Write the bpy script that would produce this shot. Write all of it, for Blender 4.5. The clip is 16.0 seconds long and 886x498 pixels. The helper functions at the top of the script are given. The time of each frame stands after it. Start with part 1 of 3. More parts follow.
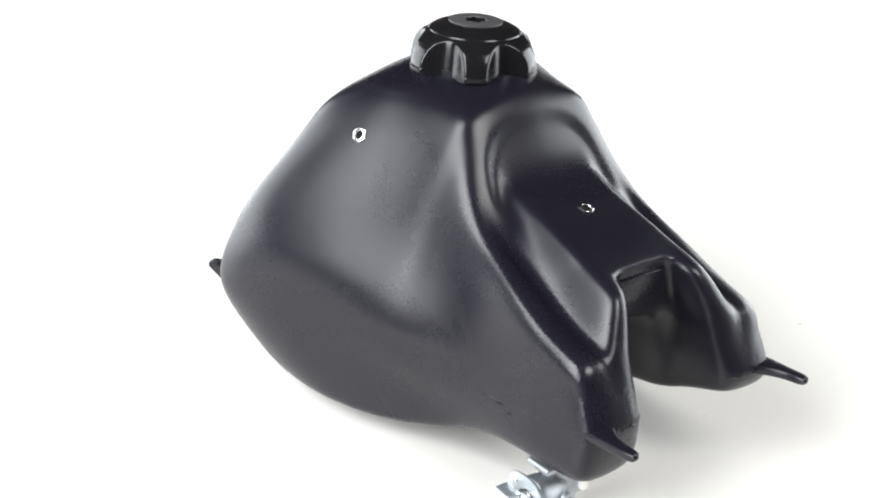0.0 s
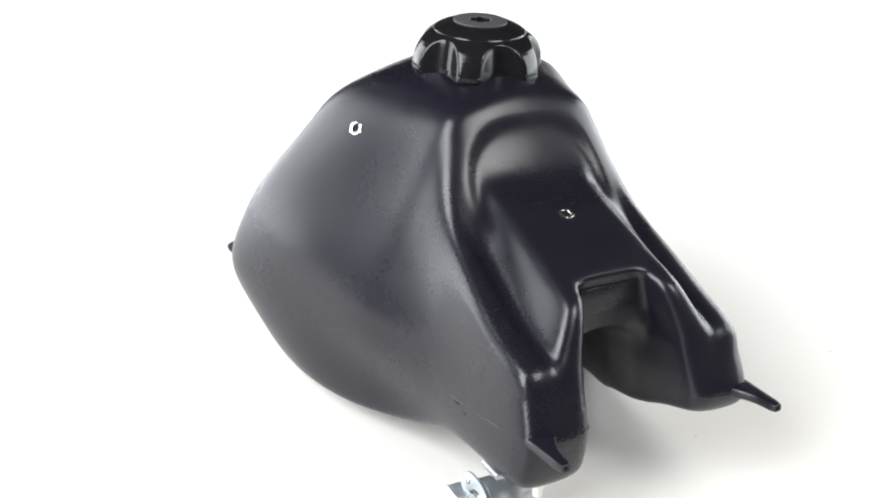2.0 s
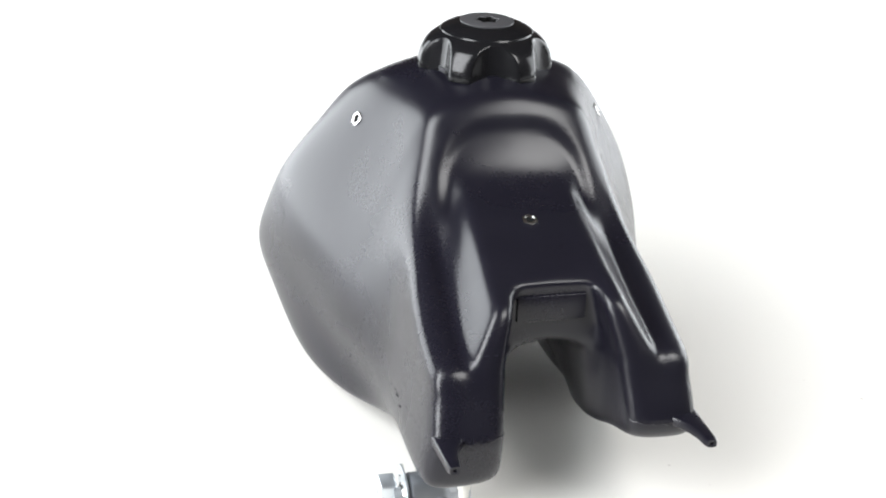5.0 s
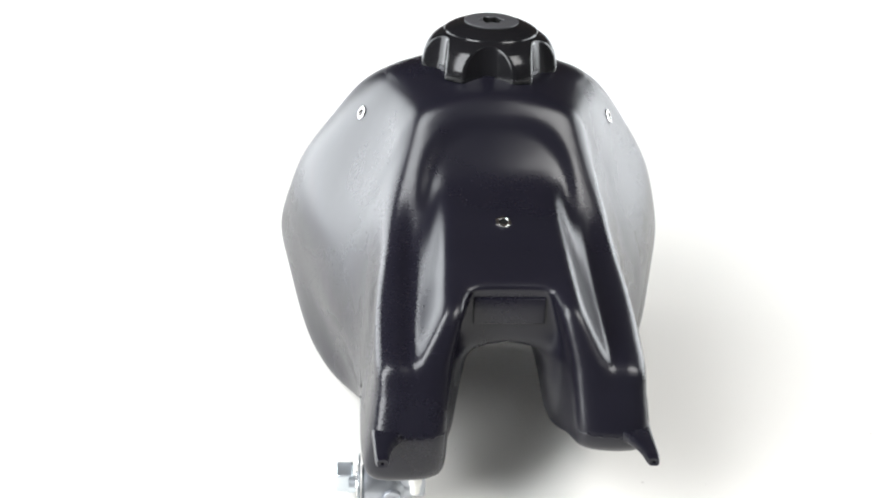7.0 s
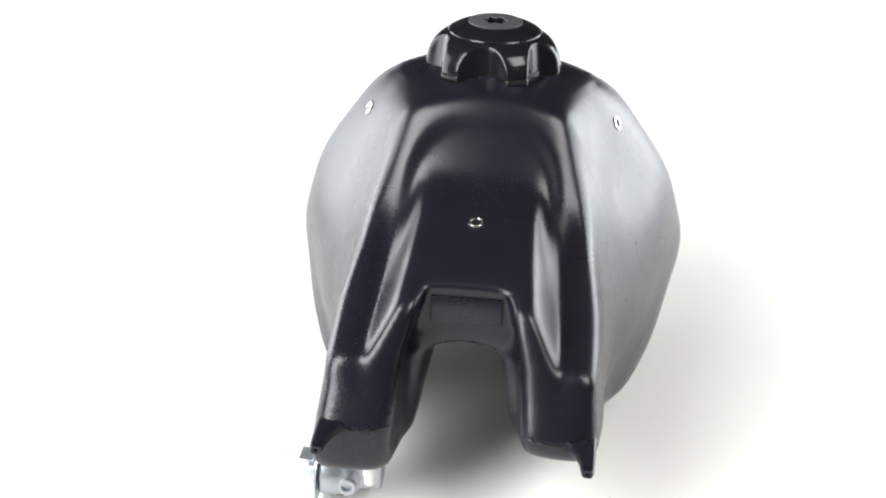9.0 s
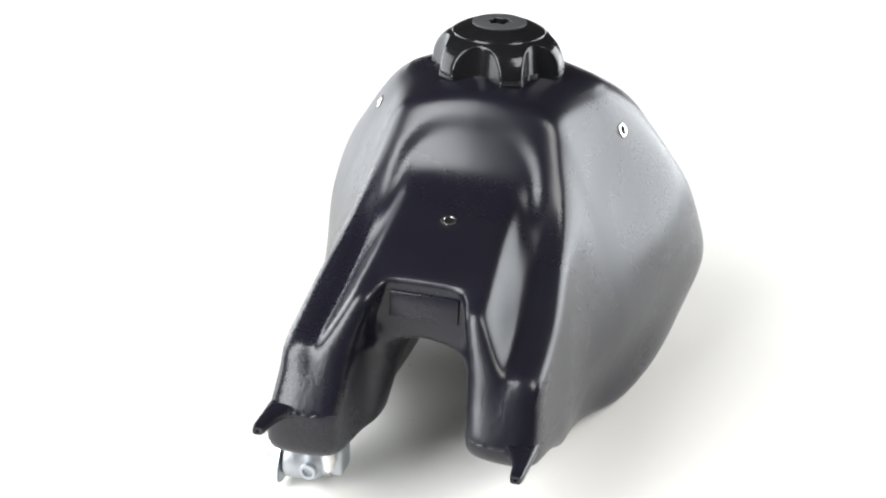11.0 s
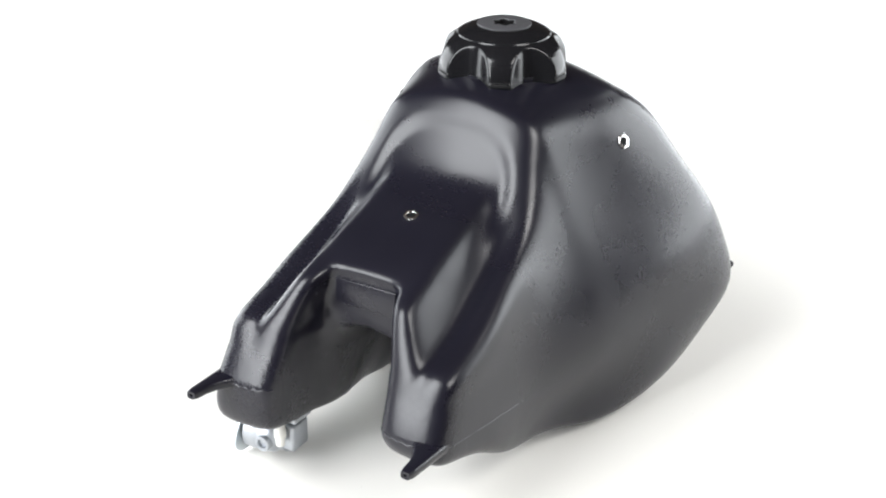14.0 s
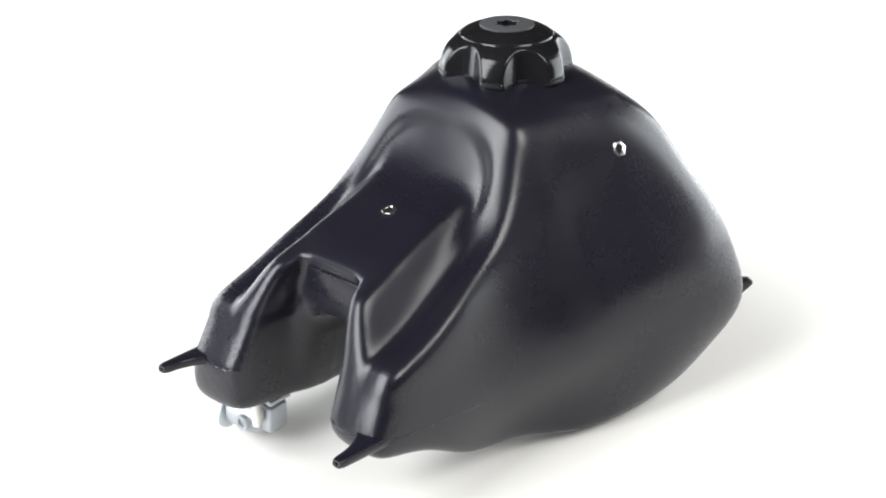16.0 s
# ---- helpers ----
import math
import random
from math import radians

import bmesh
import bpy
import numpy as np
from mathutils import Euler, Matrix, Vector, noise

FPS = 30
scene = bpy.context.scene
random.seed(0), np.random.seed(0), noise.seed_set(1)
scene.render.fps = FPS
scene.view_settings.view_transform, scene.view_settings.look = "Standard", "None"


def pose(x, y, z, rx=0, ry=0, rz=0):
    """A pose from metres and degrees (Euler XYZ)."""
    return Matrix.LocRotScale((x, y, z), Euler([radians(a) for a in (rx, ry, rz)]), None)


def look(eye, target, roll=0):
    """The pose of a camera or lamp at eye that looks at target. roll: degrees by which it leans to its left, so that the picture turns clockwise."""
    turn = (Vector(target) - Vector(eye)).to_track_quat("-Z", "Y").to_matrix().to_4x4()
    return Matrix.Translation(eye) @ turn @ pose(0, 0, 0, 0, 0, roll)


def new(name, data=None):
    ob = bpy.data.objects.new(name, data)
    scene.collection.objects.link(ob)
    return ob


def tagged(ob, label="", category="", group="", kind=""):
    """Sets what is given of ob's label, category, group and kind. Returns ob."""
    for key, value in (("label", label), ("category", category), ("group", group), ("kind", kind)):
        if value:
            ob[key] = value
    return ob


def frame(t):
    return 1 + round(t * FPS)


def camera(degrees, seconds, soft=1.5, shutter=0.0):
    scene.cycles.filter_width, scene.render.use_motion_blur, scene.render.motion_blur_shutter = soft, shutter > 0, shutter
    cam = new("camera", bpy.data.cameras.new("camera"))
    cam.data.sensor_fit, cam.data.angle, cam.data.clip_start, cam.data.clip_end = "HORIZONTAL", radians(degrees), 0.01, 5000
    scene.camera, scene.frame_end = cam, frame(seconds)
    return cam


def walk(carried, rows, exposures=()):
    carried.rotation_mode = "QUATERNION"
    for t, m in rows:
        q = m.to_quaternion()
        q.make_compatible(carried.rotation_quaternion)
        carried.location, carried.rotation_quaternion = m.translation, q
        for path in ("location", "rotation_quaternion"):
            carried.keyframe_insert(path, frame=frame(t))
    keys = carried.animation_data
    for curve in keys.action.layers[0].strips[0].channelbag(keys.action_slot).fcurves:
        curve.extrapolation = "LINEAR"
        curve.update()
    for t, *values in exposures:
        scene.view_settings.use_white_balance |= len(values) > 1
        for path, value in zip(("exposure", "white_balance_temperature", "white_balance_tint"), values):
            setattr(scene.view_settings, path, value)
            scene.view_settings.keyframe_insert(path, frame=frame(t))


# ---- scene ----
# A moulded plastic fuel tank turns on a white turntable before a camera that stands still.
EYE = Vector((0.0, -0.73976, 0.43684))
PITCH, YAW = 0.42280, -0.03370
AIM = Vector((math.cos(PITCH) * math.sin(YAW), math.cos(PITCH) * math.cos(YAW), -math.sin(PITCH)))
cam = camera(42.603, 16.0, soft=2.0)
walk(cam, [(0.0, look(EYE, EYE + AIM, 0.29)), (16.0, look(EYE, EYE + AIM, 0.29))])

# ---- world and lights ----
world = bpy.data.worlds.new("studio")
scene.world = world
world.use_nodes = True
world.node_tree.nodes["Background"].inputs["Color"].default_value = (1, 0.99, 0.97, 1)
world.node_tree.nodes["Background"].inputs["Strength"].default_value = 0.02
scene.view_settings.exposure = 0.0


def softbox(name, at, target, wide, high, watts, tint=(1, 0.995, 0.985)):
    data = bpy.data.lights.new(name, "AREA")
    data.shape, data.size, data.size_y, data.energy, data.color = "RECTANGLE", wide, high, watts, tint
    ob = new(name, data)
    ob.matrix_world = look(at, target)
    return ob


softbox("softbox_west", (-0.80, -0.75, 0.76), (0, 0, 0.14), 0.60, 1.30, 36, (0.95, 0.975, 1.0))
softbox("lamp_east", (0.70, -0.60, 0.98), (0, 0, 0.14), 0.50, 0.50, 9.5)
softbox("panel_west", (-1.0, 0.50, 0.36), (0, 0.50, 0.30), 1.20, 0.70, 17.5, (0.93, 0.97, 1.0))
softbox("panel_east", (1.0, 0.555, 0.36), (0, 0.555, 0.30), 1.23, 0.70, 19, (0.93, 0.97, 1.0))


# ---- materials ----
def material(name, base, rough=0.5, metal=0.0, grain=0.0, grain_size=400.0, mottle=0.12, mottle_size=14.0, rough_var=0.08, spec=0.5, coat=0.0):
    """A surface with mottling at a large scale, and grain, relief and gloss at a fine one."""
    m = bpy.data.materials.new(name)
    m.use_nodes = True
    n, l = m.node_tree.nodes, m.node_tree.links
    b = n["Principled BSDF"]
    b.inputs["Metallic"].default_value = metal
    b.inputs["Specular IOR Level"].default_value = spec
    b.inputs["Coat Weight"].default_value = coat
    at = n.new("ShaderNodeTexCoord")
    big, fine = n.new("ShaderNodeTexNoise"), n.new("ShaderNodeTexNoise")
    big.inputs["Scale"].default_value, big.inputs["Detail"].default_value = mottle_size, 6
    fine.inputs["Scale"].default_value, fine.inputs["Detail"].default_value = grain_size, 4
    l.new(at.outputs["Object"], big.inputs["Vector"])
    l.new(at.outputs["Object"], fine.inputs["Vector"])
    ramp = n.new("ShaderNodeMapRange")
    ramp.inputs["To Min"].default_value, ramp.inputs["To Max"].default_value = 1 - mottle, 1 + mottle
    l.new(big.outputs["Fac"], ramp.inputs["Value"])
    tone = n.new("ShaderNodeVectorMath")
    tone.operation = "SCALE"
    tone.inputs[0].default_value = base
    l.new(ramp.outputs["Result"], tone.inputs["Scale"])
    l.new(tone.outputs["Vector"], b.inputs["Base Color"])
    gloss = n.new("ShaderNodeMapRange")
    gloss.inputs["To Min"].default_value, gloss.inputs["To Max"].default_value = max(0.02, rough - rough_var), rough + rough_var
    both = n.new("ShaderNodeMath")
    both.operation = "MULTIPLY_ADD"
    both.inputs[1].default_value = 0.35
    l.new(fine.outputs["Fac"], both.inputs[0])
    half = n.new("ShaderNodeMath")
    half.operation = "MULTIPLY"
    half.inputs[1].default_value = 0.65
    l.new(big.outputs["Fac"], half.inputs[0])
    l.new(half.outputs[0], both.inputs[2])
    l.new(both.outputs[0], gloss.inputs["Value"])
    l.new(gloss.outputs["Result"], b.inputs["Roughness"])
    if grain:
        bump = n.new("ShaderNodeBump")
        bump.inputs["Strength"].default_value, bump.inputs["Distance"].default_value = grain, 0.0006
        l.new(fine.outputs["Fac"], bump.inputs["Height"])
        l.new(bump.outputs["Normal"], b.inputs["Normal"])
    return m


def plastic(name, base):
    """Blow-moulded polyethylene: satin, a faint orange-peel relief, cloudy handling marks and hairline scuffs."""
    m = material(name, base, 0.27, grain=0.028, grain_size=420, mottle=0.18, mottle_size=22, rough_var=0.045, spec=0.40)
    n, l = m.node_tree.nodes, m.node_tree.links
    b = n["Principled BSDF"]
    at = next(k for k in n if k.type == "TEX_COORD")
    # cloudy scuffs dull the gloss in patches
    cloud = n.new("ShaderNodeTexNoise")
    cloud.inputs["Scale"].default_value, cloud.inputs["Detail"].default_value, cloud.inputs["Distortion"].default_value = 9, 8, 1.2
    l.new(at.outputs["Object"], cloud.inputs["Vector"])
    # hairline scratches: stretched noise, thresholded
    turn = n.new("ShaderNodeMapping")
    turn.inputs["Rotation"].default_value, turn.inputs["Scale"].default_value = (0.5, 0.8, 0.4), (30, 420, 420)
    l.new(at.outputs["Object"], turn.inputs["Vector"])
    hair = n.new("ShaderNodeTexNoise")
    hair.inputs["Scale"].default_value, hair.inputs["Detail"].default_value = 1.0, 2
    l.new(turn.outputs["Vector"], hair.inputs["Vector"])
    pick = n.new("ShaderNodeMapRange")
    pick.inputs["From Min"].default_value, pick.inputs["From Max"].default_value = 0.70, 0.78
    l.new(hair.outputs["Fac"], pick.inputs["Value"])
    old = b.inputs["Roughness"].links[0].from_socket
    wear = n.new("ShaderNodeMapRange")
    wear.inputs["From Min"].default_value, wear.inputs["From Max"].default_value = 0.45, 0.75
    wear.inputs["To Max"].default_value = 0.10
    l.new(cloud.outputs["Fac"], wear.inputs["Value"])
    add = n.new("ShaderNodeMath")
    l.new(old, add.inputs[0])
    l.new(wear.outputs["Result"], add.inputs[1])
    more = n.new("ShaderNodeMath")
    more.operation = "MULTIPLY_ADD"
    more.inputs[1].default_value = 0.03
    l.new(pick.outputs["Result"], more.inputs[0])
    l.new(add.outputs[0], more.inputs[2])
    l.new(more.outputs[0], b.inputs["Roughness"])
    # slow waviness of the moulded wall
    wave = n.new("ShaderNodeTexNoise")
    wave.inputs["Scale"].default_value, wave.inputs["Detail"].default_value = 26, 2
    l.new(at.outputs["Object"], wave.inputs["Vector"])
    swell = n.new("ShaderNodeBump")
    swell.inputs["Strength"].default_value, swell.inputs["Distance"].default_value = 0.16, 0.0012
    l.new(wave.outputs["Fac"], swell.inputs["Height"])
    fine = next(k for k in n if k.type == "BUMP" and k != swell)
    # puckered skin on the fork ends, where the mould closed
    place = n.new("ShaderNodeSeparateXYZ")
    l.new(at.outputs["Object"], place.inputs["Vector"])
    near = n.new("ShaderNodeMapRange")
    near.inputs["From Min"].default_value, near.inputs["From Max"].default_value = -0.172, -0.196
    near.inputs["To Max"].default_value = 0.22
    l.new(place.outputs["Y"], near.inputs["Value"])
    lean = n.new("ShaderNodeMapping")
    lean.inputs["Rotation"].default_value, lean.inputs["Scale"].default_value = (0.0, 0.6, 0.0), (1.0, 1.0, 0.45)
    l.new(at.outputs["Object"], lean.inputs["Vector"])
    pucker = n.new("ShaderNodeTexNoise")
    pucker.inputs["Scale"].default_value, pucker.inputs["Detail"].default_value, pucker.inputs["Distortion"].default_value = 260, 5, 0.5
    l.new(lean.outputs["Vector"], pucker.inputs["Vector"])
    skin = n.new("ShaderNodeBump")
    skin.inputs["Distance"].default_value = 0.0009
    l.new(near.outputs["Result"], skin.inputs["Strength"])
    l.new(pucker.outputs["Fac"], skin.inputs["Height"])
    l.new(swell.outputs["Normal"], skin.inputs["Normal"])
    l.new(skin.outputs["Normal"], fine.inputs["Normal"])
    return m


SHELL = plastic("black_polyethylene", (0.0078, 0.0073, 0.0122))
CAP = material("glossy_black_nylon", (0.008, 0.008, 0.009), 0.16, mottle=0.05, rough_var=0.04, grain=0.02, grain_size=300, spec=0.32)
DISC = material("satin_black_insert", (0.06, 0.06, 0.064), 0.5, mottle=0.05)
# near-black colour standing for the shade inside holes and the gouge
RECESS_SHADE = material("dark_recess_shade", (0.006, 0.006, 0.006), 0.7, mottle=0.05, spec=0.12)
STEEL = material("bright_steel", (0.62, 0.61, 0.60), 0.22, 1.0, grain=0.15, grain_size=700, mottle=0.1)
ZINC = material("cast_zinc", (0.42, 0.44, 0.47), 0.42, 0.85, grain=0.35, grain_size=900, mottle=0.18, mottle_size=60)
PLATE = material("galvanised_plate", (0.62, 0.66, 0.69), 0.34, 0.85, grain=0.12, grain_size=600, mottle=0.15, mottle_size=70)
NYLON = material("white_nylon", (0.75, 0.74, 0.70), 0.45, mottle=0.04)
PAINT = material("white_table_paint", (0.765, 0.748, 0.708), 0.55, mottle=0.015, mottle_size=9, grain=0.05, grain_size=300)
def speckle(m, tone):
    """Scattered dust specks and small stains on a painted top."""
    n, l = m.node_tree.nodes, m.node_tree.links
    b = n["Principled BSDF"]
    at = next(k for k in n if k.type == "TEX_COORD")
    old = b.inputs["Base Color"].links[0].from_socket
    for size, keep, amount in ((34, 0.055, 0.55), (90, 0.05, 0.35)):
        cell = n.new("ShaderNodeTexVoronoi")
        cell.inputs["Scale"].default_value = size
        l.new(at.outputs["Object"], cell.inputs["Vector"])
        few = n.new("ShaderNodeSeparateColor")
        l.new(cell.outputs["Color"], few.inputs["Color"])
        rare = n.new("ShaderNodeMath")
        rare.operation = "LESS_THAN"
        rare.inputs[1].default_value = 0.30
        l.new(few.outputs["Red"], rare.inputs[0])
        dot = n.new("ShaderNodeMapRange")
        dot.inputs["From Min"].default_value, dot.inputs["From Max"].default_value = keep, keep * 0.4
        dot.inputs["To Max"].default_value = amount
        l.new(cell.outputs["Distance"], dot.inputs["Value"])
        fac = n.new("ShaderNodeMath")
        fac.operation = "MULTIPLY"
        l.new(rare.outputs[0], fac.inputs[0])
        l.new(dot.outputs["Result"], fac.inputs[1])
        mix = n.new("ShaderNodeMix")
        mix.data_type = "RGBA"
        sockets = [k for k in mix.inputs if k.type == "RGBA"]
        l.new(fac.outputs[0], mix.inputs[0])
        l.new(old, sockets[0])
        sockets[1].default_value = tone
        old = [k for k in mix.outputs if k.type == "RGBA"][0]
    l.new(old, b.inputs["Base Color"])


speckle(PAINT, (0.30, 0.26, 0.24, 1))
WALL = material("white_backdrop_paper", (0.88, 0.88, 0.88), 0.8, mottle=0.01, mottle_size=3)
GREY = material("dim_room_paint", (0.13, 0.10, 0.085), 0.8, mottle=0.05, mottle_size=2)


# ---- builders ----
def mesh_of(name, verts, faces, mat, smooth=True):
    me = bpy.data.meshes.new(name)
    me.from_pydata([tuple(map(float, v)) for v in verts], [], [tuple(map(int, f)) for f in faces])
    me.materials.append(mat)
    if smooth:
        me.polygons.foreach_set("use_smooth", [True] * len(me.polygons))
    me.update()
    return me


def part(name, bm, mat, parent, label="", smooth=True, at=None):
    """Links a bmesh (or a finished mesh) as one part under its thing."""
    if isinstance(bm, bpy.types.Mesh):
        me = bm
    else:
        bmesh.ops.recalc_face_normals(bm, faces=bm.faces[:])
        me = bpy.data.meshes.new(name)
        bm.to_mesh(me)
        bm.free()
        me.materials.append(mat)
        if smooth:
            me.polygons.foreach_set("use_smooth", [True] * len(me.polygons))
            me.set_sharp_from_angle(angle=radians(40))
    ob = new(name, me)
    ob.parent = parent
    if at is not None:
        ob.matrix_local = at
    if label:
        tagged(ob, label)
    return ob


def thing(name, label, category, group="", kind=""):
    return tagged(new(name), label, category, group, kind)


def block(size, bevel=0.001, at=None, segments=3):
    bm = bmesh.new()
    bmesh.ops.create_cube(bm, size=1, matrix=Matrix.Diagonal((*size, 1)))
    if bevel:
        bmesh.ops.bevel(bm, geom=bm.edges[:], offset=bevel, segments=segments, profile=0.5, affect="EDGES")
    if at is not None:
        bm.transform(at)
    return bm


def lathe(profile, steps=48, at=None):
    """A turned solid about z from (radius, height) pairs; closed where the radius is 0."""
    bm = bmesh.new()
    rings = []
    for r, z in profile:
        if r < 1e-6:
            rings.append([bm.verts.new((0, 0, z))])
        else:
            rings.append([bm.verts.new((r * math.cos(2 * math.pi * k / steps), r * math.sin(2 * math.pi * k / steps), z)) for k in range(steps)])
    for a, b in zip(rings, rings[1:]):
        for k in range(steps):
            j = (k + 1) % steps
            q = [a[k % len(a)], a[j % len(a)], b[j % len(b)], b[k % len(b)]]
            q = list(dict.fromkeys(q))
            if len(q) > 2:
                bm.faces.new(q)
    if at is not None:
        bm.transform(at)
    return bm


def merge(*parts):
    out = bmesh.new()
    for b in parts:
        me = bpy.data.meshes.new("tmp")
        b.to_mesh(me)
        b.free()
        out.from_mesh(me)
        bpy.data.meshes.remove(me)
    return out

def spline(knots, values, q):
    """Natural cubic curve through values at knots; values may be arrays."""
    k = np.array(knots, float)
    n = len(k)
    q = np.clip(q, k[0], k[-1])
    i = np.clip(np.searchsorted(k, q, side="right") - 1, 0, n - 2)
    # slopes at the knots are a fixed mix of the values
    h = np.diff(k)
    left, right = np.zeros((n, n)), np.zeros((n, n))
    left[0, :2], right[0, :2] = (2, 1), (-3 / h[0], 3 / h[0])
    left[-1, -2:], right[-1, -2:] = (1, 2), (-3 / h[-1], 3 / h[-1])
    for j in range(1, n - 1):
        a, b = 1 / h[j - 1], 1 / h[j]
        left[j, j - 1:j + 2] = a, 2 * (a + b), b
        right[j, j - 1:j + 2] = -3 * a * a, 3 * (a * a - b * b), 3 * b * b
    mix = np.linalg.solve(left, right)
    if np.ndim(values[0]):
        v = np.array(values)
        s = np.tensordot(mix, v, 1)
        pick = lambda a, m: np.take_along_axis(a, m[None], 0)[0]
    else:
        v = np.array(values, float)
        s = mix @ v
        pick = lambda a, m: a[m]
    w = h[i]
    u = (q - k[i]) / w
    v0, v1, s0, s1 = pick(v, i), pick(v, i + 1), pick(s, i) * w, pick(s, i + 1) * w
    return v0 + u * (s0 + u * (3 * (v1 - v0) - 2 * s0 - s1 + u * (2 * (v0 - v1) + s0 + s1)))


def ease(q):
    q = np.clip(q, 0, 1)
    return q * q * (3 - 2 * q)


def smax(a, b, k):
    return 0.5 * (a + b + np.sqrt((a - b) ** 2 + k * k))


def smin(a, b, k):
    return 0.5 * (a + b - np.sqrt((a - b) ** 2 + k * k))


# half width of the shell by height (rows) and by length (columns)
LENGTHS = (-0.206, -0.15, -0.10, -0.05, 0.02, 0.09, 0.15)
HEIGHTS = (0.0, 0.035, 0.072, 0.115, 0.15, 0.196, 0.222)
WIDTHS = [
    (0.0704, 0.0788, 0.0928, 0.1112, 0.1284, 0.1238, 0.1027),
    (0.0903, 0.0905, 0.0906, 0.1017, 0.1322, 0.1441, 0.1399),
    (0.0868, 0.0882, 0.0922, 0.1079, 0.1313, 0.1562, 0.1712),
    (0.0828, 0.0832, 0.0850, 0.0990, 0.1272, 0.1500, 0.1636),
    (0.0828, 0.0809, 0.0767, 0.0852, 0.1130, 0.1419, 0.1561),
    (0.0749, 0.0648, 0.0608, 0.0649, 0.0922, 0.1173, 0.1284),
    (0.0603, 0.0521, 0.0501, 0.0545, 0.0789, 0.0956, 0.1027),
]
BELLY_AT = (-0.21, -0.16, -0.12, -0.08, -0.03, 0.05, 0.12, 0.17)
BELLY_L = (0.0395, 0.0372, 0.0308, 0.0168, 0.0061, 0.0047, 0.0094, 0.0268)
BELLY_R = (0.0597, 0.0461, 0.0225, 0.0147, 0.0045, 0.0064, 0.0083, 0.0272)
REAR_AT = (0.0, 0.07, 0.13, 0.19, 0.23)
REAR = (0.1077, 0.1232, 0.1089, 0.0825, 0.0894)
# height of the crest line along the tank, from the fork tips to the tail
CREST_AT = (-0.212, -0.183, -0.158, -0.133, -0.106, -0.0805, -0.0632, -0.055, -0.046, -0.034, -0.015)
CREST = (0.1125, 0.1202, 0.1281, 0.1398, 0.1536, 0.1724, 0.1974, 0.2138, 0.2331, 0.2520, 0.2850)
ROOF_AT = (-0.07, -0.03, 0.0, 0.03, 0.06, 0.10, 0.15)
ROOF = (0.2198, 0.2264, 0.2322, 0.2356, 0.2297, 0.2202, 0.2102)
FACE_AT, FACE_SLOPE = 0.1955, 0.4746
DECK, DROOP = 0.1684, 0.2442


